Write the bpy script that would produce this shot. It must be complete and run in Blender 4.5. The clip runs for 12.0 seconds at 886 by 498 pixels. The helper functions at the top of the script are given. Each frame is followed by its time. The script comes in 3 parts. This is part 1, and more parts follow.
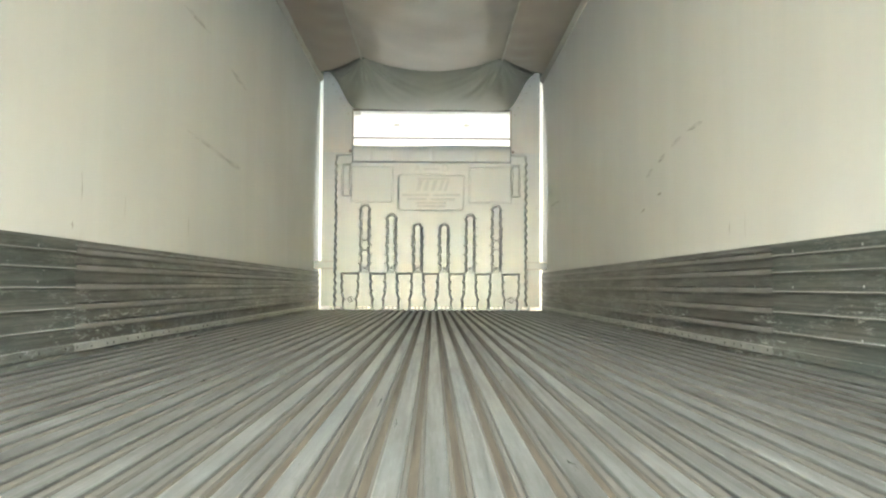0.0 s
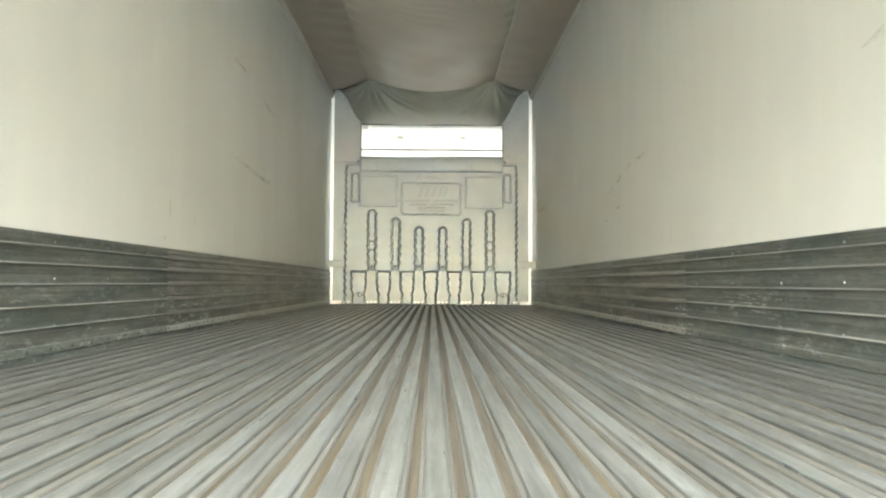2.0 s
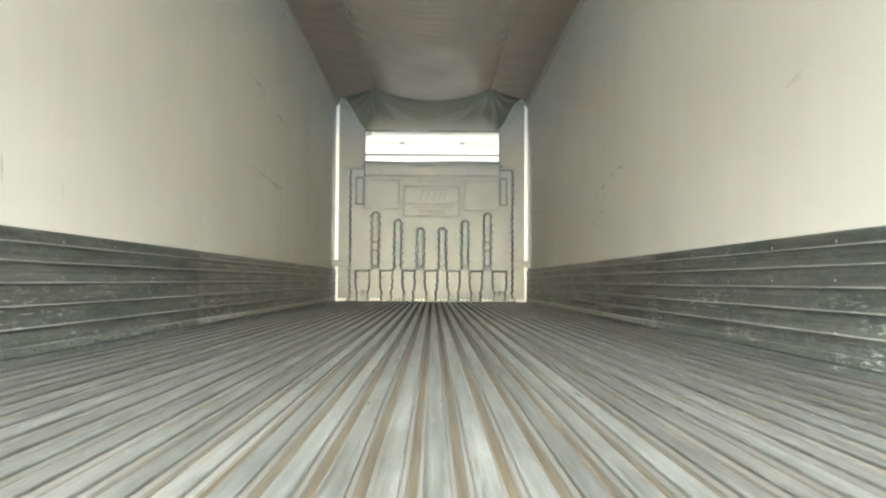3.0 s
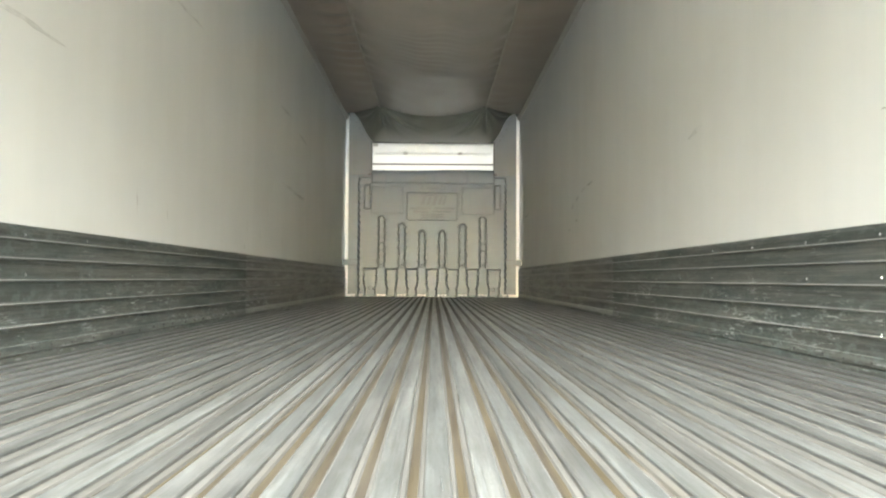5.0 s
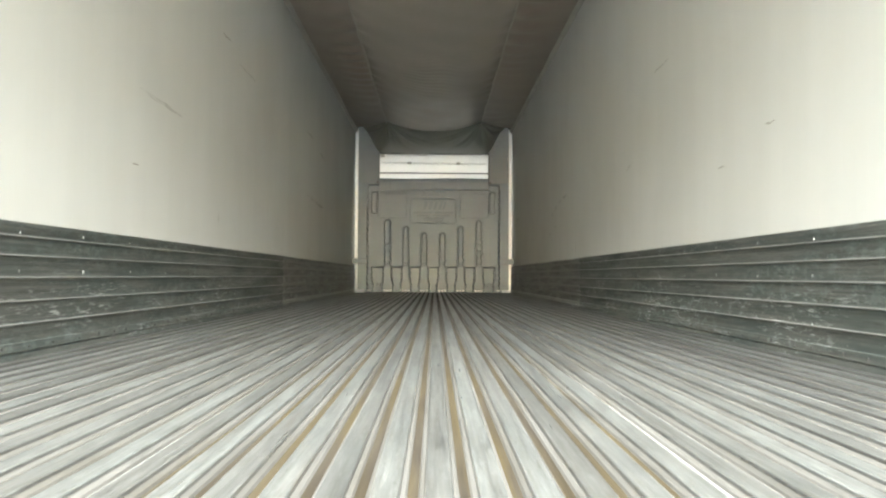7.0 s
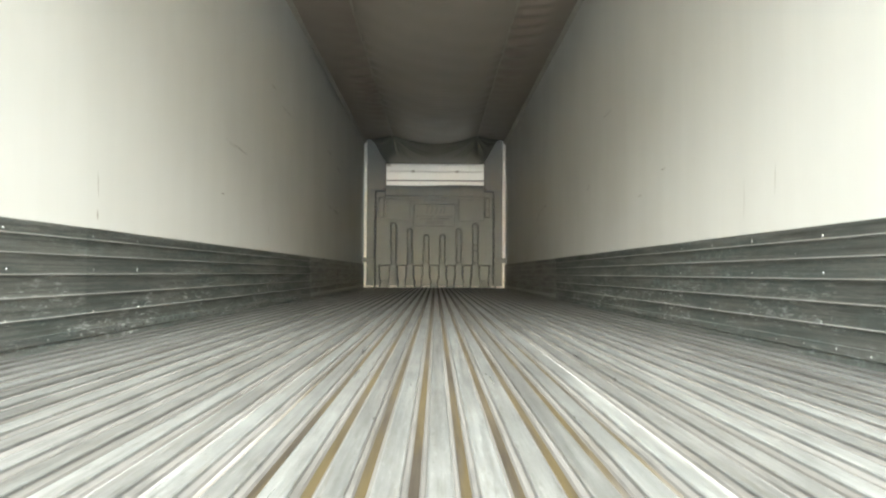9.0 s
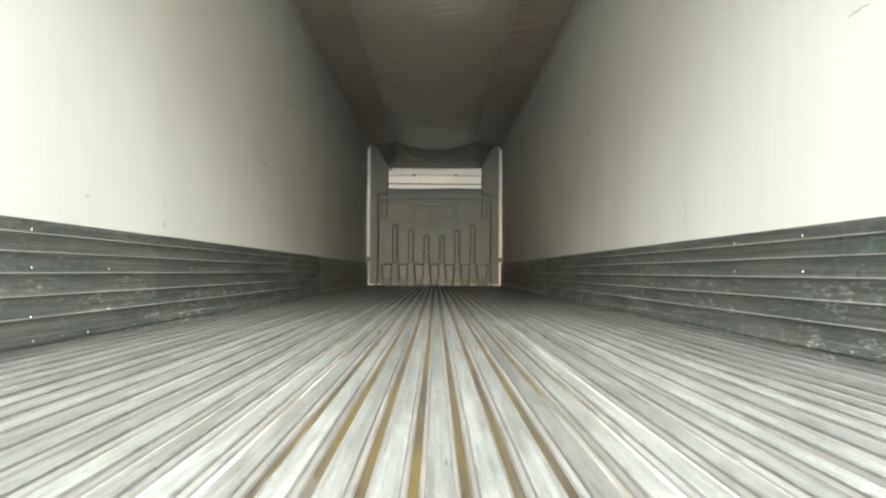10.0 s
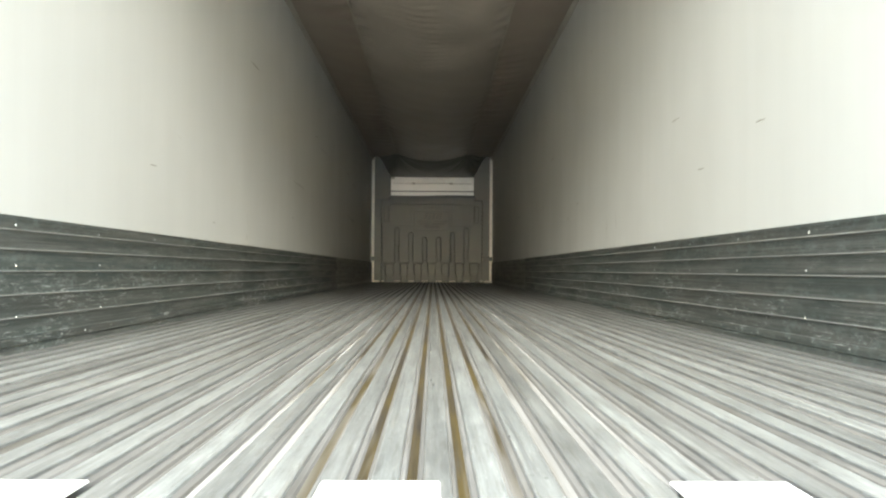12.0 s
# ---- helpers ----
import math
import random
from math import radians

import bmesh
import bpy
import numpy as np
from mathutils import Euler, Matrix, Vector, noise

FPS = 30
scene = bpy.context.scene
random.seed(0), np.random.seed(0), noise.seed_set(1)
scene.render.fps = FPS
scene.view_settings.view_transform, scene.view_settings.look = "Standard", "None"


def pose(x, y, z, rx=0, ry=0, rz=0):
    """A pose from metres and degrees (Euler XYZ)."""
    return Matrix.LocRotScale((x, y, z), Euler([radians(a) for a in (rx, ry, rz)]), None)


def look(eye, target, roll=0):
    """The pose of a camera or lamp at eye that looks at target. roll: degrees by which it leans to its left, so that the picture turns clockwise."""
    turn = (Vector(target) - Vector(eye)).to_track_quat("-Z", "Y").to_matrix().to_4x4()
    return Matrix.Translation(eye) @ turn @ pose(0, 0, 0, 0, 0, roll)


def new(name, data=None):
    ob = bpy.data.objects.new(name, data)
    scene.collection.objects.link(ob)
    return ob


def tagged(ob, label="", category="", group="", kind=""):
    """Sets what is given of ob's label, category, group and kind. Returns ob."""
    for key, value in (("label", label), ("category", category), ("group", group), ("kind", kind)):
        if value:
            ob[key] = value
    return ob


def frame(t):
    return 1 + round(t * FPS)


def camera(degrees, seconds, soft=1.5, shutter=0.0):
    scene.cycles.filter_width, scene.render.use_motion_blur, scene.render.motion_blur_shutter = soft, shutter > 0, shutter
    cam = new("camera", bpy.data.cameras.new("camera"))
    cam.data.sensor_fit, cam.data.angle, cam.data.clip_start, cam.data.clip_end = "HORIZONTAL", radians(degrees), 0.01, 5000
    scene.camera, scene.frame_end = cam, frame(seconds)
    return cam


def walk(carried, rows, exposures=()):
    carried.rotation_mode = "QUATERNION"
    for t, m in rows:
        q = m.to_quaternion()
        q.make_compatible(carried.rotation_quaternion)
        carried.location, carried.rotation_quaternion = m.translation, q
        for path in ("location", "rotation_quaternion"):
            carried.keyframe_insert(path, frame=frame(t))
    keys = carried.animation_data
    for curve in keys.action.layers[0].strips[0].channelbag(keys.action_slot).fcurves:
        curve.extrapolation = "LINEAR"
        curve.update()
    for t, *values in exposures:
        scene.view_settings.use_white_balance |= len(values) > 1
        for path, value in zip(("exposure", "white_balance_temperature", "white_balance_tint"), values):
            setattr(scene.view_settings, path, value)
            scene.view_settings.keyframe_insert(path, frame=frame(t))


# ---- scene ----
# the camera draws back along the empty trailer: seconds, y, yaw, pitch
cam = camera(56.8, 12.0, soft=2.2)
EYE_X, EYE_Z, ROLL = 0.025, 0.2525, -0.33
ROWS = [
    (0.0, -8.802, -0.712, 2.612),
    (0.5, -9.059, -0.704, 2.565),
    (1.0, -9.324, -0.680, 2.492),
    (1.5, -9.571, -0.628, 2.459),
    (2.0, -9.804, -0.711, 2.376),
    (2.5, -10.063, -0.723, 2.311),
    (3.0, -10.320, -0.693, 2.270),
    (5.0, -11.418, -0.646, 2.082),
    (5.5, -11.724, -0.624, 2.026),
    (6.0, -12.044, -0.593, 1.969),
    (6.5, -12.385, -0.578, 1.919),
    (7.0, -12.722, -0.582, 1.885),
    (9.0, -14.141, -0.511, 1.692),
    (9.5, -14.498, -0.509, 1.632),
    (10.0, -14.901, -0.520, 1.595),
    (10.5, -15.332, -0.603, 1.562),
    (11.0, -15.770, -0.649, 1.543),
    (11.5, -16.206, -0.688, 1.492),
    (12.0, -16.670, -0.703, 1.466),
]
EXPOSURES = [(0.0, 5.62, 6250, 2), (3.0, 5.05, 6280, 3), (5.0, 4.54, 6260, 5), (7.0, 4.0, 6290, 5), (9.0, 3.43, 6390, 5), (10.5, 3.10, 6500, 5), (11.0, 2.93, 6550, 5), (12.0, 2.44, 6680, 5)]
walk(cam, [(t, pose(EYE_X, y, EYE_Z, 90 + pitch, ROLL, yaw)) for t, y, yaw, pitch in ROWS], EXPOSURES)

# ---- plan: bulkhead face at y = 0, floor top at z = 0, doors open at the far -y end ----
HALF = 1.25            # half the inside width
REAR = -15.69          # end of the ribbed floor
SILL = -15.86          # end of the trailer
FRONT = 0.34           # inner face of the front wall, behind the bulkhead
CEIL = 2.60
SCUFF = 0.41           # top of the aluminium kick liner

# ---- light: a low hazy sun and the sky through the open rear doors, a lamp behind the bulkhead ----
SUN_HEIGHT = radians(19.3)
world = bpy.data.worlds.new("sky")
scene.world = world
world.use_nodes = True
wn = world.node_tree.nodes
sky = wn.new("ShaderNodeTexSky")
sky.sky_type = "NISHITA"
sky.sun_disc = False
sky.sun_elevation = SUN_HEIGHT
sky.sun_rotation = radians(180)
wn["Background"].inputs["Strength"].default_value = 0.15
world.node_tree.links.new(sky.outputs[0], wn["Background"].inputs["Color"])

sun = new("sun", bpy.data.lights.new("sun", "SUN"))
sun.data.energy, sun.data.angle, sun.data.color = 5.0, radians(20), (1.0, 0.985, 0.95)
sun.matrix_world = look((0, -40 * math.cos(SUN_HEIGHT), 40 * math.sin(SUN_HEIGHT)), (0, 0, 0))

# unseen area lamp added outside the doors, standing in for more skylight
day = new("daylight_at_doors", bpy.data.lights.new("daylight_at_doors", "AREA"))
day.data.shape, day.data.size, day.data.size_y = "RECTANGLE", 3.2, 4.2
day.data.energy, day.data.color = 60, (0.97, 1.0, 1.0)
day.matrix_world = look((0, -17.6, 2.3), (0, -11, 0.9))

lamp = new("lamp_behind_bulkhead", bpy.data.lights.new("lamp_behind_bulkhead", "AREA"))
lamp.data.shape, lamp.data.size, lamp.data.size_y = "RECTANGLE", 2.3, 2.0
lamp.data.energy, lamp.data.color = 0.41, (1.0, 0.985, 0.955)
lamp.matrix_world = look((0, 0.08, 1.15), (0, 0.4, 1.15))


# ---- materials ----
class Mat:
    """A node material with a principled surface, and short ways to wire it."""

    def __init__(self, name, base, rough=0.5, metal=0.0):
        self.m = bpy.data.materials.new(name)
        self.m.use_nodes = True
        self.t = self.m.node_tree
        self.b = self.t.nodes["Principled BSDF"]
        self.b.inputs["Base Color"].default_value = (*base, 1)
        self.b.inputs["Roughness"].default_value = rough
        self.b.inputs["Metallic"].default_value = metal

    def node(self, kind, **inputs):
        n = self.t.nodes.new(kind)
        for k, v in inputs.items():
            self.put(v, n.inputs[k])
        return n

    def put(self, v, socket):
        if isinstance(v, bpy.types.NodeSocket):
            self.t.links.new(v, socket)
        else:
            socket.default_value = v

    def coords(self, scale):
        c = self.t.nodes.new("ShaderNodeNewGeometry")
        n = self.t.nodes.new("ShaderNodeMapping")
        n.inputs["Scale"].default_value = scale
        self.t.links.new(c.outputs["Position"], n.inputs["Vector"])
        return n.outputs[0]

    def noise(self, scale, detail=4.0, rough=0.55, size=1.0):
        n = self.node("ShaderNodeTexNoise", Vector=self.coords(scale), Scale=size, Detail=detail, Roughness=rough)
        return n.outputs[0]

    def ramp(self, fac, *stops):
        n = self.t.nodes.new("ShaderNodeValToRGB")
        self.t.links.new(fac, n.inputs[0])
        e = n.color_ramp.elements
        while len(e) < len(stops):
            e.new(0.5)
        for el, (p, c) in zip(e, stops):
            el.position = p
            el.color = (*c, 1) if isinstance(c, tuple) else (c, c, c, 1)
        return n.outputs[0]

    def mix(self, a, b, fac, how="MIX"):
        n = self.t.nodes.new("ShaderNodeMix")
        n.data_type, n.blend_type = "RGBA", how
        for v, i in ((fac, 0), (a, 6), (b, 7)):
            if isinstance(v, tuple):
                v = (*v, 1)
            self.put(v, n.inputs[i])
        return n.outputs[2]

    def maths(self, how, a, b):
        n = self.t.nodes.new("ShaderNodeMath")
        n.operation = how
        self.put(a, n.inputs[0])
        self.put(b, n.inputs[1])
        return n.outputs[0]

    def chance(self):
        return self.t.nodes.new("ShaderNodeObjectInfo").outputs["Random"]

    def bump(self, height, strength, distance):
        n = self.node("ShaderNodeBump", Height=height, Strength=strength, Distance=distance)
        if self.b.inputs["Normal"].is_linked:
            self.t.links.new(self.b.inputs["Normal"].links[0].from_socket, n.inputs["Normal"])
        self.t.links.new(n.outputs[0], self.b.inputs["Normal"])

    def base(self, v):
        self.put(v, self.b.inputs["Base Color"])

    def rough(self, v):
        self.put(v, self.b.inputs["Roughness"])


def make_wall_paint():
    k = Mat("wall_laminate", (0.78, 0.78, 0.71), 0.6)
    streak = k.noise((1.0, 5.0, 0.35), 6.0, 0.65)
    cloud = k.noise((0.8, 0.8, 0.8), 3.0)
    c = k.mix((0.520, 0.528, 0.509), (0.552, 0.560, 0.542), k.ramp(streak, (0.3, 0.0), (0.7, 1.0)))
    c = k.mix(c, (0.478, 0.485, 0.466), k.ramp(cloud, (0.45, 0.0), (0.75, 0.55)))
    rub = k.ramp(k.noise((2.0, 1.2, 26.0), 6.0, 0.7), (0.70, 0.0), (0.78, 0.25))
    c = k.mix(c, (0.44, 0.435, 0.40), rub)
    k.base(c)
    k.rough(k.ramp(cloud, (0.3, 0.55), (0.7, 0.70)))
    k.bump(k.noise((3.0, 4.0, 2.0), 3.0), 0.04, 0.004)
    k.bump(k.noise((1.2, 1.2, 1.2), 2.0), 0.20, 0.01)
    return k.m


def make_liner(name, dark, light, oxide, rough, dents=1.0):
    """Dull kick sheet: long dark rub streaks, blotches of oxide and bright scratches in patches."""
    k = Mat(name, light, rough, 0.55)
    long = k.noise((30.0, 0.8, 95.0), 8.0, 0.75)
    blot = k.noise((5.0, 1.6, 14.0), 6.0, 0.7)
    c = k.mix(dark, light, k.ramp(long, (0.36, 0.0), (0.66, 1.0)))
    c = k.mix(c, oxide, k.ramp(blot, (0.44, 0.0), (0.62, 0.85)))
    c = k.mix(c, (0.05, 0.048, 0.043), k.ramp(k.noise((9.0, 2.4, 60.0), 6.0, 0.75), (0.54, 0.0), (0.66, 0.6)))
    mottle = k.ramp(k.noise((20.0, 14.0, 30.0), 5.0, 0.75), (0.49, 0.0), (0.62, 0.75))
    c = k.mix(c, (0.19, 0.225, 0.215), k.maths("MULTIPLY", mottle, k.ramp(k.noise((2.0, 0.7, 5.0), 3.0), (0.46, 0.0), (0.60, 1.0))))
    scratch = k.ramp(k.noise((40.0, 9.0, 90.0), 5.0, 0.8), (0.57, 0.0), (0.62, 0.8))
    patch = k.ramp(k.noise((3.0, 1.5, 7.0), 4.0, 0.65), (0.46, 0.0), (0.60, 1.0))
    sep = k.node("ShaderNodeSeparateXYZ", Vector=k.coords((1, 1, 1)))
    low = k.ramp(k.maths("ADD", sep.outputs[2], k.maths("MULTIPLY", blot, 0.12)), (0.19, 1.0), (0.32, 0.2))
    scuff = k.ramp(k.noise((30.0, 13.0, 45.0), 6.0, 0.8), (0.55, 0.0), (0.62, 0.75))
    c = k.mix(c, (0.42, 0.47, 0.455), k.maths("MULTIPLY", scuff, k.maths("MULTIPLY", low, patch)))
    c = k.mix(c, (0.70, 0.73, 0.71), k.maths("MULTIPLY", scratch, k.maths("MULTIPLY", low, patch)))
    knock = k.ramp(k.noise((60.0, 22.0, 60.0), 4.0, 0.7), (0.66, 0.0), (0.70, 0.7))
    c = k.mix(c, (0.60, 0.63, 0.61), k.maths("MULTIPLY", knock, k.ramp(blot, (0.50, 0.0), (0.60, 0.8))))
    tone = k.ramp(k.chance(), (0.0, 0.88), (1.0, 1.12))
    k.base(k.mix(c, tone, 1.0, "MULTIPLY"))
    k.rough(k.ramp(blot, (0.3, rough - 0.06), (0.7, rough + 0.14)))
    k.bump(long, 0.25 * dents, 0.003)
    k.bump(k.noise((6.0, 5.0, 12.0), 3.0), 0.25 * dents, 0.01)
    return k.m


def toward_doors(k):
    """0 in the front bay to 1 at the rear doors, with ragged limits; paints the daylight's falloff into the floor's
    colours.
    """
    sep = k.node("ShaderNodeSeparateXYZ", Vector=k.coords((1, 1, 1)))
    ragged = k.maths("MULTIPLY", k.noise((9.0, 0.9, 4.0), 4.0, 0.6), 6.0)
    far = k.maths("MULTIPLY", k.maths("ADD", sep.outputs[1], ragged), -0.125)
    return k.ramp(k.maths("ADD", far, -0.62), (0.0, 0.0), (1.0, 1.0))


def make_floor_metal():
    """Aluminium rail tops: polished and darker in the front, paler with oxide and scuffs towards the doors, daylight's
    falloff put into the colour.
    """
    k = Mat("floor_aluminium", (0.2, 0.2, 0.19), 0.4, 0.5)
    k.b.inputs["Specular IOR Level"].default_value = 0.2
    door_light = toward_doors(k)
    long = k.noise((150.0, 0.8, 30.0), 5.0, 0.6)
    blot = k.noise((16.0, 1.2, 4.0), 5.0, 0.6)
    mottle = k.noise((60.0, 1.6, 6.0), 5.0, 0.65)
    wear = k.noise((130.0, 9.0, 10.0), 4.0, 0.6)
    c = k.mix((0.088, 0.087, 0.082), (0.138, 0.138, 0.133), k.ramp(long, (0.36, 0.0), (0.62, 1.0)))
    c = k.mix(c, (0.115, 0.122, 0.119), k.ramp(blot, (0.40, 0.8), (0.58, 0.0)))
    c = k.mix(c, (0.088, 0.084, 0.078), k.ramp(mottle, (0.48, 0.0), (0.68, 0.7)))
    c = k.mix(c, (0.165, 0.168, 0.163), k.ramp(k.noise((110.0, 1.5, 6.0), 5.0, 0.7), (0.52, 0.0), (0.70, 0.65)))
    lit_chalk = k.mix((0.092, 0.094, 0.092), (0.160, 0.165, 0.162), k.ramp(k.noise((90.0, 1.4, 6.0), 6.0, 0.7), (0.34, 0.0), (0.66, 1.0)))
    # pale mix grows towards the doors, imitating how daylight falls off
    c = k.mix(c, lit_chalk, k.maths("MULTIPLY", door_light, 0.85))
    c = k.mix(c, (0.100, 0.085, 0.066), k.ramp(k.noise((60.0, 2.0, 6.0), 5.0, 0.65), (0.58, 0.0), (0.70, 0.5)))
    c = k.mix(c, (0.070, 0.068, 0.062), k.ramp(wear, (0.53, 0.0), (0.66, 0.6)))
    c = k.mix(c, (0.205, 0.210, 0.202), k.ramp(k.noise((170.0, 14.0, 10.0), 4.0, 0.7), (0.55, 0.0), (0.68, 0.6)))
    chip = k.ramp(k.noise((70.0, 22.0, 10.0), 4.0, 0.65), (0.63, 0.0), (0.68, 0.65))
    c = k.mix(c, (0.045, 0.043, 0.04), chip)
    c = k.mix(c, k.ramp(k.noise((13.0, 3.2, 4.0), 6.0, 0.72), (0.34, 0.72), (0.64, 1.14)), 1.0, "MULTIPLY")
    # last metres multiplied brighter: daylight pooling by the sill, painted in
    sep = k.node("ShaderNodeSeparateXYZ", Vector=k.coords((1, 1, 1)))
    sill_light = k.maths("ADD", k.maths("MULTIPLY", sep.outputs[1], -0.22), k.maths("MULTIPLY", k.noise((6.0, 0.8, 4.0), 4.0, 0.6), 0.8))
    c = k.mix(c, k.ramp(k.maths("SUBTRACT", sill_light, 2.85), (0.0, 0.93), (1.0, 1.34)), 1.0, "MULTIPLY")
    tone = k.ramp(k.chance(), (0.0, (0.74, 0.735, 0.715)), (0.5, (0.92, 0.922, 0.905)), (1.0, (1.10, 1.115, 1.10)))
    k.base(k.mix(c, tone, 1.0, "MULTIPLY"))
    polish = k.ramp(k.noise((95.0, 1.3, 6.0), 4.0, 0.65), (0.40, 0.48), (0.64, 0.72))
    k.put(k.maths("SUBTRACT", polish, k.maths("MULTIPLY", door_light, 0.55)), k.b.inputs["Metallic"])
    k.rough(k.ramp(mottle, (0.3, 0.26), (0.7, 0.42)))
    k.bump(long, 0.12, 0.002)
    k.bump(wear, 0.3, 0.002)
    return k.m


def make_groove_dirt():
    """Dull aluminium between the rails, stained brown most of all along the middle of the floor, and darkened towards
    the front as painted light falloff.
    """
    k = Mat("groove_dirt", (0.2, 0.16, 0.11), 0.8)
    k.b.inputs["Specular IOR Level"].default_value = 0.1
    a = k.noise((24.0, 0.6, 3.0), 5.0, 0.6)
    b = k.noise((90.0, 2.6, 3.0), 6.0, 0.65)
    c = k.mix((0.115, 0.112, 0.105), (0.238, 0.235, 0.226), k.ramp(k.noise((13.0, 0.35, 1.0), 4.0, 0.65), (0.36, 0.0), (0.62, 1.0)))
    c = k.mix(c, (0.085, 0.080, 0.073), k.ramp(b, (0.52, 0.0), (0.70, 0.5)))
    grime_shade = k.mix((0.017, 0.014, 0.011), (0.046, 0.039, 0.028), k.ramp(b, (0.35, 0.0), (0.68, 1.0)))
    grime_shade = k.mix(grime_shade, (0.056, 0.042, 0.015), k.maths("MULTIPLY", toward_doors(k), k.ramp(k.noise((22.0, 1.1, 3.0), 4.0, 0.6), (0.40, 0.0), (0.58, 1.0))))
    sep = k.node("ShaderNodeSeparateXYZ", Vector=k.coords((1, 1, 1)))
    middle = k.maths("SUBTRACT", 0.56, k.maths("MULTIPLY", k.maths("ABSOLUTE", sep.outputs[0], 0.0), 2.0))
    # brown stain in the middle, plus front darkening that imitates fading daylight
    amount = k.maths("ADD", k.maths("SUBTRACT", a, 0.5), k.maths("ADD", middle, k.maths("SUBTRACT", 1.05, k.maths("MULTIPLY", toward_doors(k), 0.98))))
    k.base(k.mix(c, grime_shade, k.ramp(amount, (0.26, 0.0), (0.56, 1.0))))
    k.bump(b, 0.4, 0.004)
    return k.m


def make_rail_side():
    k = Mat("rail_side_dust_shaded", (0.4, 0.38, 0.34), 0.6)
    a = k.noise((40.0, 0.7, 6.0), 5.0, 0.6)
    k.b.inputs["Specular IOR Level"].default_value = 0.12
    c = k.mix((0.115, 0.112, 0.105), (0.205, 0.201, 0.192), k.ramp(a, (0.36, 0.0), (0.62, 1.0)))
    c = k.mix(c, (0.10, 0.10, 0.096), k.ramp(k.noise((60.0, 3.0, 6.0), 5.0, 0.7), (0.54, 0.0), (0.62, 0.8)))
    # dusty sides mixed dark towards the front: dimming daylight put into the colour
    front_shade = k.maths("SUBTRACT", 0.95, k.maths("MULTIPLY", toward_doors(k), 0.8))
    c = k.mix(c, (0.044, 0.042, 0.036), k.ramp(front_shade, (0.0, 0.0), (1.0, 1.0)))
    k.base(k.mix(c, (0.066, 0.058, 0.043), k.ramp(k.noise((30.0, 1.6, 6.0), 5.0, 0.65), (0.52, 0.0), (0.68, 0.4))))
    return k.m


def make_smudge():
    """Rubbed-on dirt, so thin and patchy that the wall shows through."""
    k = Mat("faint_smudge", (0.36, 0.335, 0.285), 0.7)
    patch = k.noise((6.0, 9.0, 40.0), 5.0, 0.7)
    k.put(k.ramp(patch, (0.36, 0.0), (0.70, 0.32)), k.b.inputs["Alpha"])
    return k.m


def make_fabric(name, dark, light, rough):
    k = Mat(name, dark, rough)
    cloud = k.noise((2.0, 1.4, 2.0), 4.0)
    k.base(k.mix(dark, light, k.ramp(cloud, (0.35, 0.0), (0.7, 1.0))))
    k.bump(k.noise((5.0, 7.0, 5.0), 2.0, 0.5), 0.06, 0.02)
    k.bump(k.noise((18.0, 1.1, 9.0), 2.0), 0.06, 0.004)
    k.rough(k.ramp(cloud, (0.3, rough - 0.06), (0.7, rough + 0.1)))
    return k.m


def make_plain(name, a, b, rough, metal=0.0, scale=6.0, bump=0.1):
    k = Mat(name, a, rough, metal)
    n = k.noise((scale, scale, scale), 5.0, 0.6)
    k.base(k.mix(a, b, k.ramp(n, (0.3, 0.0), (0.72, 1.0))))
    k.bump(k.noise((scale * 12,) * 3, 3.0), bump, 0.002)
    k.rough(k.ramp(n, (0.25, max(0.05, rough - 0.08)), (0.75, rough + 0.08)))
    return k.m


WALL = make_wall_paint()
LINER = make_liner("kick_liner_aluminium", (0.070, 0.075, 0.069), (0.215, 0.223, 0.210), (0.082, 0.102, 0.096), 0.45)
LINER_FRONT = make_liner("kick_liner_aluminium_clean", (0.060, 0.0595, 0.056), (0.178, 0.176, 0.168), (0.090, 0.092, 0.088), 0.34, 0.15)
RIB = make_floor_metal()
RAIL_SIDE = make_rail_side()
DIRT = make_groove_dirt()
CHUTE = make_fabric("chute_vinyl", (0.250, 0.205, 0.168), (0.325, 0.275, 0.228), 0.38)
BELLY = make_fabric("belly_vinyl", (0.320, 0.284, 0.240), (0.410, 0.366, 0.314), 0.34)
COLLAR = make_fabric("collar_vinyl", (0.142, 0.145, 0.124), (0.186, 0.19, 0.163), 0.4)
SEAM = make_plain("seam_webbing", (0.34, 0.315, 0.275), (0.42, 0.39, 0.345), 0.5)
MOULD = make_plain("bulkhead_plastic", (0.087, 0.105, 0.114), (0.105, 0.126, 0.136), 0.48, 0.0, 2.5, 0.08)
SIDE = make_plain("side_panel_plastic", (0.103, 0.112, 0.110), (0.124, 0.134, 0.132), 0.5, 0.0, 3.0, 0.08)
WHITE = make_plain("front_wall_white", (0.76, 0.75, 0.71), (0.82, 0.81, 0.78), 0.4)
RIVET = make_plain("rivet_aluminium", (0.27, 0.28, 0.265), (0.42, 0.43, 0.415), 0.42, 0.4, 40.0)
# pale foot strip metal; on the beads it paints the ledges' highlight lines
BEAD = make_plain("pale_lit_aluminium", (0.23, 0.235, 0.225), (0.45, 0.46, 0.44), 0.36, 0.5, 4.0)
BAND = make_plain("pale_band_aluminium", (0.125, 0.124, 0.118), (0.270, 0.268, 0.256), 0.40, 0.35, 5.0, 0.0)
BLACK = make_plain("dark_edge_rubber", (0.03, 0.03, 0.028), (0.06, 0.055, 0.05), 0.6)
TRIM = make_plain("corner_trim", (0.30, 0.28, 0.245), (0.37, 0.35, 0.31), 0.45)
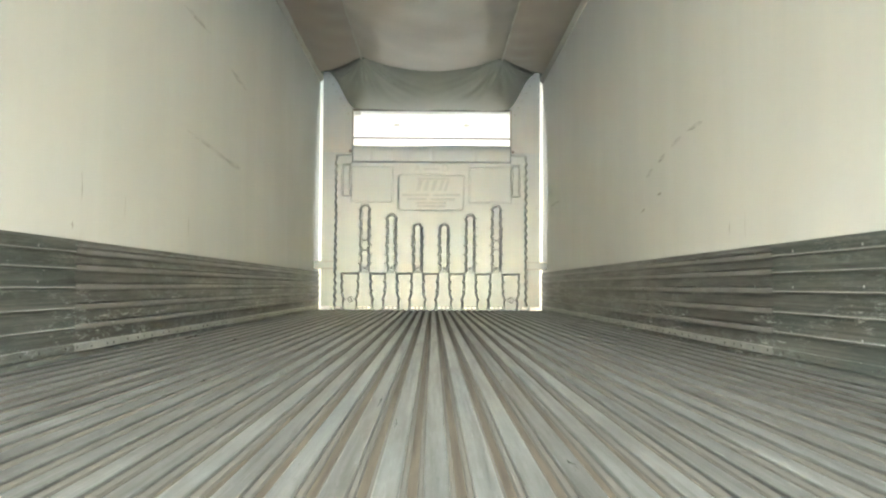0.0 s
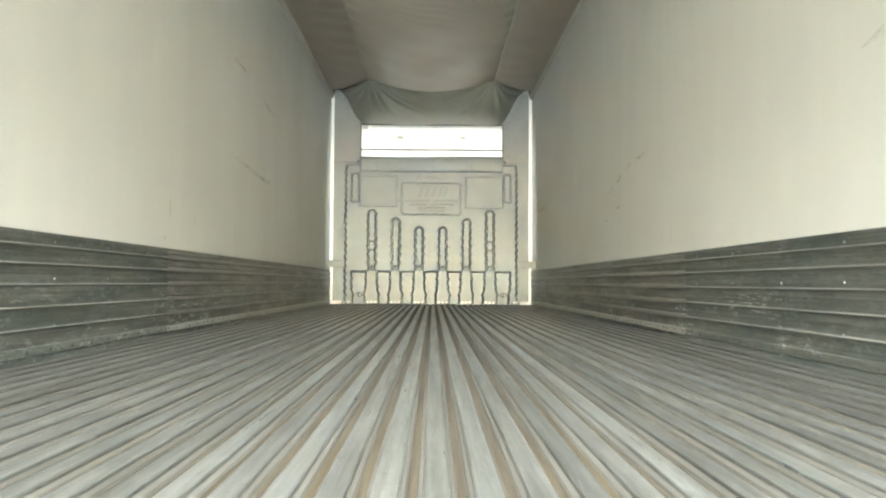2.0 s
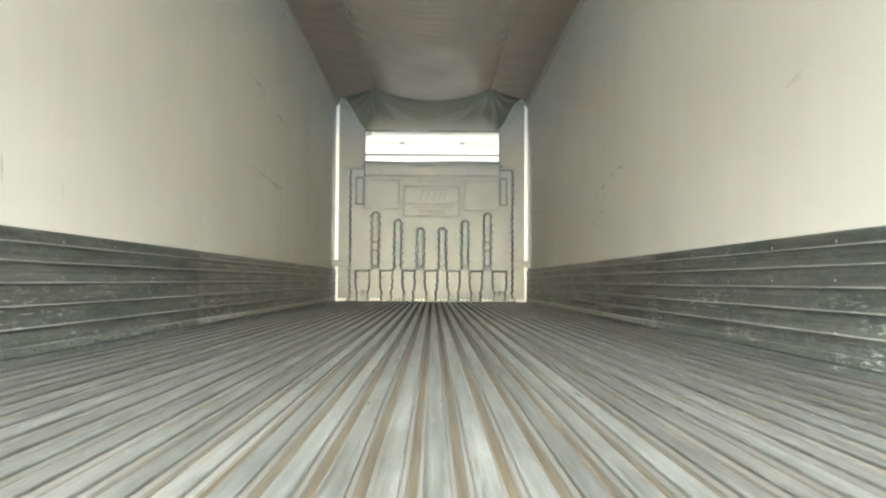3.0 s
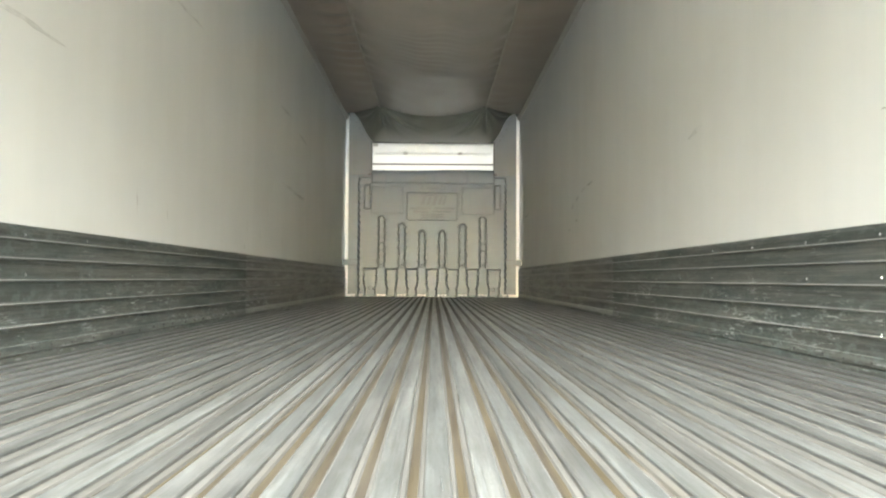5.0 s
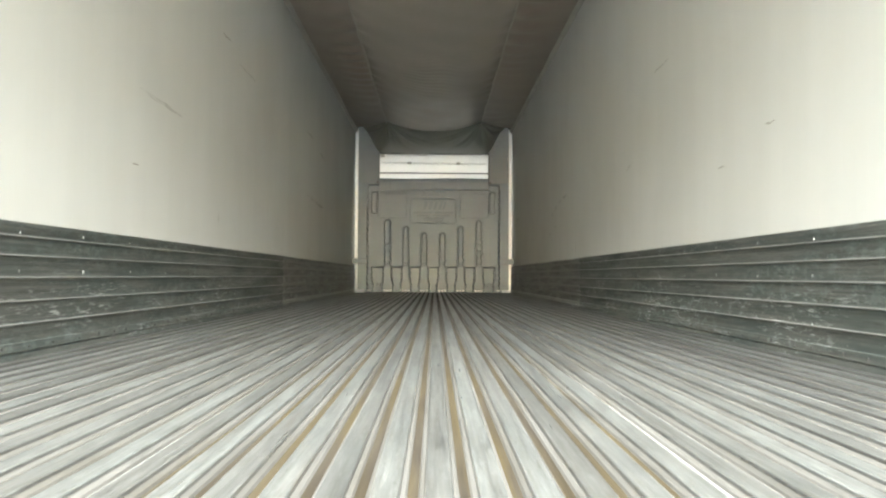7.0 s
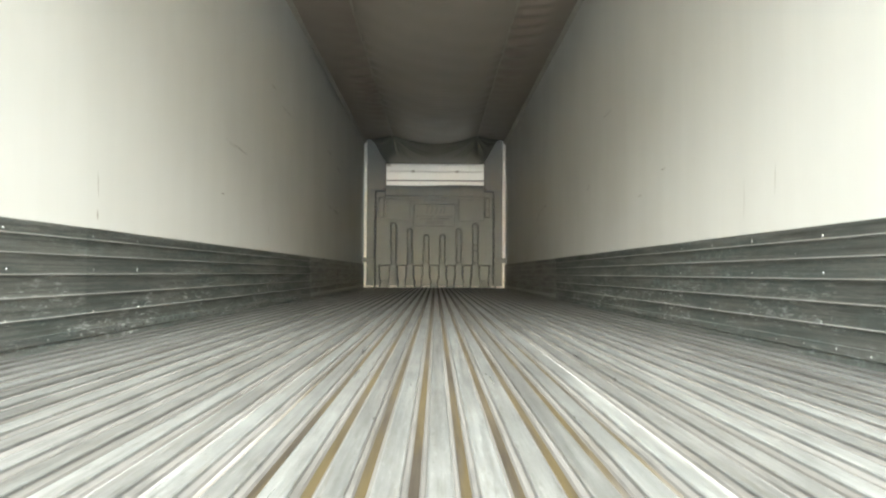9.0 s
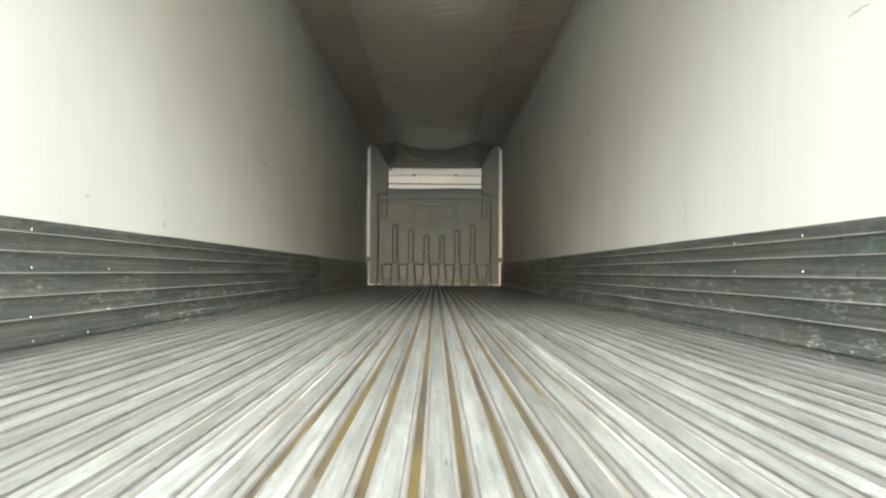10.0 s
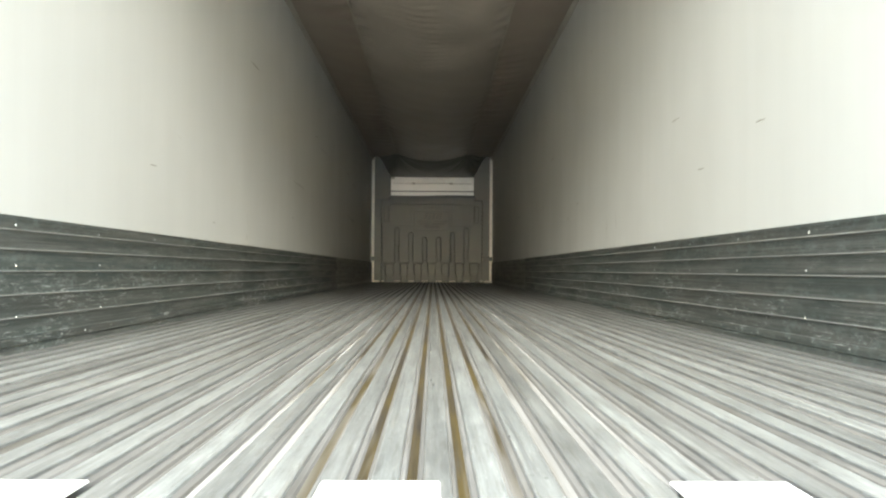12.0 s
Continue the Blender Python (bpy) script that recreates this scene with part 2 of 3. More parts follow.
EMBOSS = make_plain("raised_plastic", (0.064, 0.080, 0.084), (0.082, 0.100, 0.105), 0.5)
PLATE = make_plain("threshold_white", (0.78, 0.78, 0.76), (0.88, 0.88, 0.86), 0.4, 0.1, 9.0)
# greyer than the plate: the fold's shading is put into its colour
FOLD = make_plain("cover_fold_shaded", (0.58, 0.565, 0.53), (0.68, 0.665, 0.63), 0.4, 0.0, 5.0)
CONCRETE = make_plain("yard_concrete", (0.46, 0.455, 0.44), (0.54, 0.535, 0.52), 0.85, 0.0, 1.0, 0.5)
SHELL = make_plain("trailer_shell", (0.7, 0.7, 0.69), (0.78, 0.78, 0.77), 0.4, 0.0, 1.5)
SMUDGE = make_smudge()
MARK = make_plain("rub_mark", (0.20, 0.195, 0.175), (0.42, 0.41, 0.37), 0.7, 0.0, 40.0)


# ---- building helpers ----
def mesh_of(name, bm, material, smooth=False):
    bm.normal_update()
    me = bpy.data.meshes.new(name)
    bm.to_mesh(me)
    bm.free()
    me.materials.append(material)
    if smooth:
        me.polygons.foreach_set("use_smooth", [True] * len(me.polygons))
    return me


def part(name, bm, material, parent=None, label="", smooth=False):
    ob = new(name, mesh_of(name, bm, material, smooth))
    ob.parent = parent
    if label:
        tagged(ob, label)
    return ob


def box(bm, x0, x1, y0, y1, z0, z1, bevel=0.0):
    r = bmesh.ops.create_cube(bm, size=1.0)
    vs = r["verts"]
    for v in vs:
        v.co = Vector((x0 + (v.co.x + 0.5) * (x1 - x0), y0 + (v.co.y + 0.5) * (y1 - y0), z0 + (v.co.z + 0.5) * (z1 - z0)))
    if bevel:
        es = list({e for v in vs for e in v.link_edges})
        bmesh.ops.bevel(bm, geom=es, offset=bevel, segments=1, affect="EDGES")
    return bm


def boxed(*a, **k):
    return box(bmesh.new(), *a, **k)


def sweep(points, y0, y1, closed=False, cuts=1):
    """A profile of (x, z) points drawn out along y."""
    bm = bmesh.new()
    rings = []
    for i in range(cuts + 1):
        y = y0 + (y1 - y0) * i / cuts
        rings.append([bm.verts.new((x, y, z)) for x, z in points])
    n = len(points)
    for a, b in zip(rings, rings[1:]):
        for j in range(n if closed else n - 1):
            bm.faces.new((a[j], a[(j + 1) % n], b[(j + 1) % n], b[j]))
    if closed:
        bm.faces.new(rings[0][::-1])
        bm.faces.new(rings[-1])
    bmesh.ops.recalc_face_normals(bm, faces=bm.faces)
    return bm


def sheet(name, fn, nu, nv, material, parent=None, label="", keep=None, smooth=True):
    """A surface from fn(u, v) on grids of numpy values, u and v in 0..1; keep tells which faces stay."""
    u, v = np.meshgrid(np.linspace(0, 1, nu), np.linspace(0, 1, nv))
    x, y, z = fn(u, v)
    co = np.stack([x, y, z], -1).reshape(-1, 3)
    i = np.arange(nu * nv).reshape(nv, nu)
    quads = np.stack([i[:-1, :-1], i[:-1, 1:], i[1:, 1:], i[1:, :-1]], -1).reshape(-1, 4)
    if keep is not None:
        c = co[quads].mean(1)
        quads = quads[keep(c[:, 0], c[:, 1], c[:, 2])]
    me = bpy.data.meshes.new(name)
    me.from_pydata(co.tolist(), [], quads.tolist())
    me.materials.append(material)
    me.polygons.foreach_set("use_smooth", [smooth] * len(me.polygons))
    me.update()
    ob = new(name, me)
    ob.parent = parent
    if label:
        tagged(ob, label)
    return ob


def empty(name, label, category, group="", kind=""):
    return tagged(new(name), label, category, group, kind)


# ---- the shell of the trailer ----
# unseen ground, kept pale so that it reflects daylight up to the chute
tagged(part("ground", boxed(-400, 400, -400, 400, -1.5, -1.35), CONCRETE), "unseen pale concrete yard that bounces daylight into the trailer", "ground", kind="structure")
tagged(part("underframe", boxed(-1.25, 1.25, SILL + 0.02, FRONT + 0.05, -1.352, -0.13), SHELL), "plain closed underside of the trailer on the yard", "underframe", kind="structure")
wall_left = tagged(part("wall_left", boxed(-HALF - 0.09, -HALF, SILL, FRONT + 0.09, -0.13, CEIL), WALL), "cream laminate side wall with rub marks", "wall", kind="structure")
wall_right = tagged(part("wall_right", boxed(HALF, HALF + 0.09, SILL, FRONT + 0.09, -0.13, CEIL), WALL), "cream laminate side wall with rub marks", "wall", kind="structure")
tagged(part("wall_front", boxed(-HALF, HALF, FRONT, FRONT + 0.09, -0.13, CEIL), WHITE), "white front wall lit up behind the bulkhead", "wall", kind="structure")
tagged(part("ceiling", boxed(-HALF - 0.09, HALF + 0.09, SILL, FRONT + 0.09, CEIL, CEIL + 0.1), SIDE), "pale plain trailer ceiling above the air chute", "ceiling", kind="structure")
floor = tagged(part("floor", boxed(-HALF, HALF, SILL, FRONT, -0.13, -0.014), DIRT), "ribbed aluminium trailer floor with brown dirt in its grooves", "floor", kind="structure")
for side, name in ((-1, "trim_left"), (1, "trim_right")):
    pts = [(side * 1.249, 2.535), (side * 1.240, 2.535), (side * 1.212, 2.562), (side * 1.212, 2.585), (side * 1.249, 2.585)]
    tagged(part(name, sweep(pts, SILL + 0.02, 0.3, True), TRIM), "dull moulded strip along wall and ceiling", "trim", kind="structure")

# ---- kick liner: ribbed aluminium sheets riveted to the foot of each wall ----
JOINTS = [0.30, -5.87, -11.13, SILL + 0.03]
LEDGES = (0.098, 0.168, 0.240, 0.307, 0.366)


def liner_profile(side, proud, front):
    """The front sheets have broad flat ribs under a crease, the rear ones narrow rolled ridges."""
    out = [(0.0, SCUFF), (0.010, SCUFF), (0.010, SCUFF - 0.012)]
    for z in LEDGES[::-1]:
        if front:
            out += [(0.014, z + 0.021), (0.001, z + 0.0195), (0.001, z + 0.0135), (0.017, z + 0.0120), (0.019, z - 0.006), (0.017, z - 0.009), (0.013, z - 0.013)]
        else:
            out += [(0.006, z + 0.0055), (0.0095, z + 0.0025), (0.0100, z - 0.0020), (0.006, z - 0.0045)]
    out += [(0.009, 0.012), (0.013, 0.006), (0.015, -0.02)]
    return [(side * (HALF - d - proud), z) for d, z in out]


def rivet_mesh(r):
    bm = bmesh.new()
    bmesh.ops.create_uvsphere(bm, u_segments=8, v_segments=5, radius=r)
    bmesh.ops.scale(bm, vec=(0.45, 1, 1), verts=bm.verts)
    return mesh_of("rivet", bm, RIVET, True)


RIVET_BIG, RIVET_SMALL, RIVET_DULL = rivet_mesh(0.0048), rivet_mesh(0.0036), rivet_mesh(0.0046)
RIVET_DULL.materials[0] = BLACK
NARROW = ((0.0, 0.0030), (0.0022, 0.0026), (0.0030, 0.0010), (0.0022, -0.0008), (0.0, -0.0012))
BROAD = ((0.0, 0.0112), (0.0020, 0.0106), (0.0028, 0.0020), (0.0024, -0.0040), (0.0, -0.0052))
liner_sheets = []
for side in (-1, 1):
    for i, (a, b) in enumerate(zip(JOINTS, JOINTS[1:])):
        ob = part("kick_liner", sweep(liner_profile(side, 0.003 * (i % 2), i == 0), b + (0.0 if i == 2 else -0.03), a), LINER_FRONT if i == 0 else LINER)
        tagged(ob, "ribbed grey aluminium kick liner riveted along the wall foot", "kick liner", "kick liner sheets")
        liner_sheets.append((side, a, b, i, ob))
        for z in LEDGES:
            bead = [(side * (HALF - (0.0180 if i == 0 else 0.0095) - 0.003 * (i % 2) - d), z + h) for d, h in (BROAD if i == 0 else NARROW)]
            part("bead", sweep(bead, b + (0.0 if i == 2 else -0.03), a), BAND if i == 0 else BEAD, ob)
        lead = 0.006 if i == 0 else 0.0
        foot = [(side * (HALF - 0.003 * (i % 2) - d - lead), h) for d, h in ((0.008, 0.044), (0.013, 0.042), (0.014, 0.016), (0.008, 0.013))]
        part("foot_strip", sweep(foot, b + (0.0 if i == 2 else -0.03), a), BEAD if i == 0 else LINER, ob)


def add_rivets():
    for side, a, b, i, ob in liner_sheets:
        pitch = (0.335, 0.45, 0.61)[i]
        ys = np.arange(a - ((0.17, 0.30, 0.60) if side < 0 else (0.0, 0.20, 0.46))[i], b, -pitch)
        for y in ys:
            for z, d in ((0.379, 0.012), (0.259, 0.014), (0.105, 0.020)):
                r = new("rivet", RIVET_BIG)
                r.parent = ob
                r.location = (side * (HALF - d - 0.003 * (i % 2)), y + random.uniform(-0.01, 0.01), z + random.uniform(-0.003, 0.003))
        if i == 0:
            for z, d, pitch in ((0.243, 0.0215, 0.16), (0.171, 0.0215, 0.23), (0.101, 0.0215, 0.12)):
                for y in np.arange(-0.12, -4.2, -pitch):
                    r = new("rivet", RIVET_DULL)
                    r.parent = ob
                    r.location = (side * (HALF - d), y + random.uniform(-0.02, 0.02), z + random.uniform(-0.002, 0.002))
        for y in np.arange(a - 0.1, b, (-0.11, -0.16, -0.22)[i]):
            r = new("rivet", RIVET_SMALL if i == 2 else RIVET_DULL)
            r.parent = ob
            r.location = (side * (HALF - (0.0205 if i == 0 else 0.0145) - 0.003 * (i % 2)), y + random.uniform(-0.03, 0.03), 0.028 + random.uniform(-0.003, 0.003))


# ---- air chute under the ceiling ----
chute = empty("air_chute", "grey-brown vinyl air chute slung under the ceiling", "air chute")
SEAM_X, SEAM_Z, FOLD_Y, SAG = 0.69, 2.50, -0.85, 0.14


def wob(x, y, seed):
    return (np.sin(x * 3.1 + seed) * np.sin(y * 2.3 + seed * 1.7) + 0.5 * np.sin(x * 7.3 + y * 5.1 + seed) + 0.35 * np.sin(y * 11.0 - x * 9.0 + seed * 2.0))


def belly(u, v):
    x = -SEAM_X + 2 * SEAM_X * u
    y = FOLD_Y + (SILL + 0.3 - FOLD_Y) * v
    q = x / SEAM_X
    near = np.exp(-((1 - np.abs(q)) / 0.12) ** 2)
    free = np.clip(v / 0.03, 0, 1)
    z = SEAM_Z - SAG * (1 - q ** 2) * (1 + free * (0.10 * np.sin(y * 1.3) + 0.06 * np.sin(y * 3.7))) + 0.006 * free * wob(x, y, 0.6)
    slack = np.exp(-((q - 0.1 * np.sin(y * 0.7)) / 0.45) ** 2) * np.clip(np.sin(y * 1.25 + 0.4) + 0.35 * np.sin(y * 2.9), 0, 1)
    z = z + 0.0026 * free * slack * np.sin(y * 46 + 6 * np.sin(x * 5 + y) + 2 * np.sin(x * 13))
    z = z + 0.014 * free * near * np.sin(y * 17 + 2 * np.sin(y * 2.1)) * (0.5 + 0.5 * np.sin(y * 1.1))
    return x, y, z


def side_panel(sign):
    def fn(u, v):
        x = sign * (SEAM_X + (1.217 - SEAM_X) * u)
        y = -0.02 - 0.83 * (1 - u) + (SILL + 0.3 + 0.02 + 0.83 * (1 - u)) * v
        z = SEAM_Z + 0.065 * u - 0.022 * np.sin(u * np.pi) + 0.004 * wob(x, y, 2.1)
        z = z + 0.040 * np.clip(v / 0.03, 0, 1) * u * 3.2 * np.exp(-(u / 0.33) ** 2) * np.sin(y * 19 + 3 * np.sin(y * 1.7)) * (0.5 + 0.5 * np.sin(y * 0.9 + sign))
        return x, y, z
    return fn


def collar(u, v):
    w = 2 * u - 1
    a = np.clip(np.abs(w) / 0.7, 0, 1)
    b = np.clip((np.abs(w) - 0.7) / 0.3, 0, 1)
    s = np.sign(w)
    tx, ty = s * (SEAM_X * a + (1.08 - SEAM_X) * b), FOLD_Y + (-0.03 - FOLD_Y) * b
    tz = SEAM_Z - SAG * (1 - a ** 2) + 0.075 * b
    bx = s * (0.86 * a + 0.21 * b)
    bz = 2.150 + 0.42 * b + 0.005 * np.sin(w * 9) + 0.003 * np.sin(w * 23)
    p = v ** 1.0
    x, y, z = tx + (bx - tx) * p, ty + (-0.03 - ty) * p, tz + (bz - tz) * p
    puff = np.sin(np.pi * np.clip(v, 0, 1)) * (1 - 0.6 * b)
    crease = np.zeros_like(w)
    for side in (-1, 1):
        dx, dv = (side * 0.70 - w) * side, v + 0.02
        reach, turn = np.hypot(dx * 1.2, dv), np.arctan2(dv, dx)
        crease += np.sin(turn * 11 + 0.8 * side) ** 3 * np.exp(-((reach - 0.35) / 0.42) ** 2)
        crease += 0.5 * np.sin(turn * 23 + 2.0 + side) * np.exp(-((reach - 0.25) / 0.25) ** 2)
    soft = np.sin(w * 9 + 2 * v) * 0.4 + np.sin(w * 17 - 5 * v) * 0.25
    z = z - 0.045 * puff
    x = x + 0.03 * np.sign(w) * b * np.sin(np.pi * v)
    lift = np.stack([x, y, z])
    for _ in range(60):
        lift[:, :, 1:-1] = 0.5 * lift[:, :, 1:-1] + 0.25 * (lift[:, :, :-2] + lift[:, :, 2:])
    x, y, z = lift
    return x, y - puff * (0.048 * crease + 0.014 * soft), z


sheet("belly", belly, 61, 1500, BELLY, chute)
for sign in (-1, 1):
    sheet("side_panel", side_panel(sign), 14, 420, CHUTE, chute)

    def webbing(u, v, sign=sign):
        y = FOLD_Y + (SILL + 0.3 - FOLD_Y) * v
        return sign * (SEAM_X - 0.009 + 0.018 * u) + 0.003 * np.sin(y * 4), y, SEAM_Z - 0.022 + 0.006 * np.sin(y * 9) + 0.004 * np.sin(y * 23) + 0 * u
    sheet("seam", webbing, 3, 300, SEAM, chute, "paler stitched webbing seam")
sheet("collar", collar, 201, 50, COLLAR, chute, "grey-green vinyl collar, creased and slack")

# ---- bulkhead: one moulded panel with ribs, pockets and feet ----
bulkhead = empty("bulkhead", "grey-green moulded plastic bulkhead at the trailer's front", "bulkhead")
PILLARS = [-0.7035, -0.4225, -0.1410, 0.1410, 0.4225, 0.7035]
TOPS = [1.120, 1.022, 0.920, 0.920, 1.022, 1.120]
FEET = [-1.0] + PILLARS + [1.0]


def smooth(a, b, x):
    t = np.clip((x - a) / (b - a), 0, 1)
    return t * t * (3 - 2 * t)


def moat(d, width, depth):
    return -depth * np.exp(-(d / width) ** 2)


def rounded(x, z, cx, cz, hx, hz, r):
    qx, qz = np.abs(x - cx) - hx + r, np.abs(z - cz) - hz + r
    return np.hypot(np.maximum(qx, 0), np.maximum(qz, 0)) + np.minimum(np.maximum(qx, qz), 0) - r


def relief(x, z):
    """How far the moulding stands out towards the load space."""
    wave = 0.0075 * np.sin(z * 2 * np.pi / 0.084)
    knob = 0.018 * np.clip(np.sin(z * 2 * np.pi / 0.096 + 0.6), 0, 1) ** 5
    h = np.full_like(x, 0.045)
    # outer edge with its scalloped flange and the shoulder on top
    d = rounded(x, z, 0, 0.6, 1.022, 1.055, 0.03) + wave
    h = np.where(d > 0, h - 0.035 * smooth(0.0, 0.012, d), h) + moat(d, 0.008, 0.012)
    # tall capsules
    for cx, top in zip(PILLARS, TOPS):
        r = 0.043
        dz = np.maximum(z - (top - r), 0)
        c = np.hypot(x - cx, dz) - r - knob * (z < top - 0.04)
        above = smooth(0.385, 0.43, z)
        h += above * (moat(c, 0.0068, 0.0125) + 0.008 * smooth(0.0, -0.02, c))
        if abs(cx) > 0.6:
            for zz in (0.640, 0.745):
                h += moat(z - zz, 0.005, 0.010) * (np.abs(x - cx) < 0.037)
        h += moat(np.hypot(x - cx, z - 0.447), 0.008, 0.02)
    # pockets between the feet
    flare = 0.016 * smooth(0.19, 0.12, z)
    for cx in (-0.861, -0.563, -0.2815, 0.0, 0.2815, 0.563, 0.861):
        hx = (0.088 if abs(cx) > 0.8 else 0.078) - flare - 0.8 * knob
        d = np.maximum(np.abs(x - cx) - hx, z - 0.383)
        h -= 0.040 * smooth(0.004, -0.008, d)
        h += moat(d, 0.0055, 0.009) * (0.25 + 0.75 * smooth(0.12, 0.26, z))
    # plaque, label fields and slots at the shoulders
    h += moat(rounded(x, z, 0.0, 1.258, 0.352, 0.190, 0.035), 0.006, 0.005)
    for s in (-1, 1):
        h += moat(rounded(x, z, s * 0.636, 1.341, 0.222, 0.186, 0.006), 0.006, 0.004)
        h += moat(rounded(x, z, s * 0.910, 1.385, 0.040, 0.165, 0.01) + 0.5 * wave, 0.007, 0.014)
        h += moat(np.hypot(x - s * 0.86, z - 0.105) - 0.024, 0.005, 0.012)
    return h


def moulding(u, v):
    x, z = -1.172 + 2.344 * u, 0.004 + 1.690 * v
    return x, -relief(x, z), z


def slits(x, y, z):
    cut = np.zeros(len(x), bool)
    for cx in FEET:
        for o in ((-0.044, 0.0, 0.044) if abs(cx) < 0.9 else (0.0, 0.025)):
            cut |= (np.abs(x - cx - o) < 0.016) & (z > 0.012) & (z < 0.036)
    cut |= (np.abs(x) > 1.065) & (z < 0.034)
    return ~cut


sheet("moulded_panel", moulding, 620, 448, MOULD, bulkhead, keep=slits)
bm = bmesh.new()
box(bm, -1.172, -0.845, -0.012, 0.02, 1.694, 2.575, 0.004)
part("side_panel", bm, SIDE, bulkhead)
part("side_panel", boxed(0.860, 1.172, -0.012, 0.02, 1.694, 2.575, bevel=0.004), SIDE, bulkhead)
part("top_panel", boxed(-0.845, 0.860, -0.008, 0.02, 2.160, 2.575, bevel=0.004), SIDE, bulkhead)


def flap(u, v):
    x = -0.848 + 1.705 * u
    z = 1.578 + 0.185 * v
    y = -0.050 - 0.010 * np.sin(v * np.pi * 0.9) - 0.004 * np.sin(x * 4)
    y += 0.006 * sum(np.exp(-((x - c) / 0.01) ** 2) for c in (-0.656, 0.008, 0.465))
    return x, y, z + 0.006 * np.sin(x * 3.5) * v


fl = sheet("flap", flap, 120, 10, MOULD, bulkhead, "rounded flap below the air opening")
so = fl.modifiers.new("thick", "SOLIDIFY")
so.thickness = 0.008
part("divider_bar", boxed(-0.845, 0.860, -0.012, 0.012, 1.843, 1.860), BLACK, bulkhead, "thin dark bar across the opening")
for x in (-0.849, 0.857):
    part("opening_edge", boxed(x - 0.007, x + 0.007, -0.020, 0.010, 1.70, 2.165), BLACK, bulkhead, "dark rubber edge of the opening")
part("opening_edge", boxed(-0.845, 0.860, -0.020, 0.010, 2.146, 2.160), BLACK, bulkhead, "dark rubber edge of the opening")
for s in (-1, 1):
    bm = sweep([(s * 1.030, 0.442), (s * 1.246, 0.442), (s * 1.246, 0.508), (s * 1.030, 0.508)], -0.060, -0.012, True)
    bracket = part("bracket", bm, MOULD, bulkhead)
    part("lip", sweep([(s * 1.030, 0.434), (s * 1.246, 0.434), (s * 1.246, 0.441), (s * 1.030, 0.441)], -0.066, -0.012, True), BLACK, bracket)
    part("lip", sweep([(s * 1.030, 0.509), (s * 1.246, 0.509), (s * 1.246, 0.515), (s * 1.030, 0.515)], -0.066, -0.012, True), BLACK, bracket)

for x in (-0.872, 0.878):
    part("corner_plug", boxed(x - 0.012, x + 0.012, -0.060, -0.008, 1.688, 1.716, bevel=0.004), BLACK, bulkhead, "black rubber plug beside the flap")
# strip added to block lamp light leaking through the grooves below the panel
part("sill_strip", boxed(-1.062, 1.062, -0.019, 0.015, -0.021, 0.010), MOULD, bulkhead)

# raised lettering and worn emblem on the plaque
for ch, x in (("A", -0.145), ("D", 0.150)):
    cu = bpy.data.curves.new("letter", "FONT")
    cu.body, cu.size, cu.extrude, cu.align_x = ch, 0.112, 0.003, "CENTER"
    ob = new("letter", cu)
    ob.matrix_world = pose(x, -0.048, 1.480, 90, 0, 0)
    dg = bpy.context.evaluated_depsgraph_get()
    me = bpy.data.meshes.new_from_object(ob.evaluated_get(dg))
    mw = ob.matrix_world.copy()
    bpy.data.objects.remove(ob)
    me.transform(mw)
    me.materials.clear()
    me.materials.append(EMBOSS)
    tagged(new("letter", me), "raised letter").parent = bulkhead
part("caption_bar", boxed(-0.08, 0.095, -0.050, -0.040, 1.500, 1.520), EMBOSS, bulkhead, "unreadable raised line")


def slanted(x0, x1, z0, z1, lean):
    bm = bmesh.new()
    vs = [(x0, z0), (x1, z0), (x1 + lean, z1), (x0 + lean, z1)]
    a = [bm.verts.new((x, -0.051, z)) for x, z in vs]
    b = [bm.verts.new((x, -0.040, z)) for x, z in vs]
    bm.faces.new(a)
    for i in range(4):
        bm.faces.new((a[i], b[i], b[(i + 1) % 4], a[(i + 1) % 4]))
    bmesh.ops.recalc_face_normals(bm, faces=bm.faces)
    return bm


for x0, x1 in ((-0.165, -0.120), (-0.085, -0.045), (-0.005, 0.035), (0.075, 0.110), (0.135, 0.165)):
    part("emblem_bar", slanted(x0, x1, 1.275, 1.392, 0.035), EMBOSS, bulkhead, "slanted raised emblem bar")
part("emblem_bar", slanted(-0.150, 0.195, 1.396, 1.412, 0.006), EMBOSS, bulkhead, "slanted raised emblem bar")
for z, a, b in ((1.218, -0.31, -0.02), (1.218, 0.02, 0.31), (1.172, -0.255, -0.05), (1.172, -0.01, 0.255), (1.130, -0.16, 0.16), (1.098, -0.15, 0.15)):
    part("text_bar", boxed(a, b, -0.048, -0.041, z, z + 0.024, bevel=0.002), EMBOSS, bulkhead, "unreadable raised line")

# evaporator cover seen through the opening
cover = empty("evaporator_cover", "white sheet-metal cover glowing behind the air opening", "cover")
part("plate", boxed(-0.95, 0.95, 0.255, 0.262, 1.60, 2.30), WHITE, cover)
part("fold", boxed(-0.82, 0.83, 0.205, 0.256, 2.022, 2.048, bevel=0.011), FOLD, cover, "narrow folded lip")
for x in (-0.385, 0.388):
    bm = bmesh.new()
    bmesh.ops.create_uvsphere(bm, u_segments=10, v_segments=6, radius=0.03)
    bmesh.ops.scale(bm, vec=(1.3, 0.4, 0.7), verts=bm.verts)
    bmesh.ops.translate(bm, vec=(x, 0.205, 2.036), verts=bm.verts)
    part("fastener", bm, TRIM, cover, "small metal fastener", True)
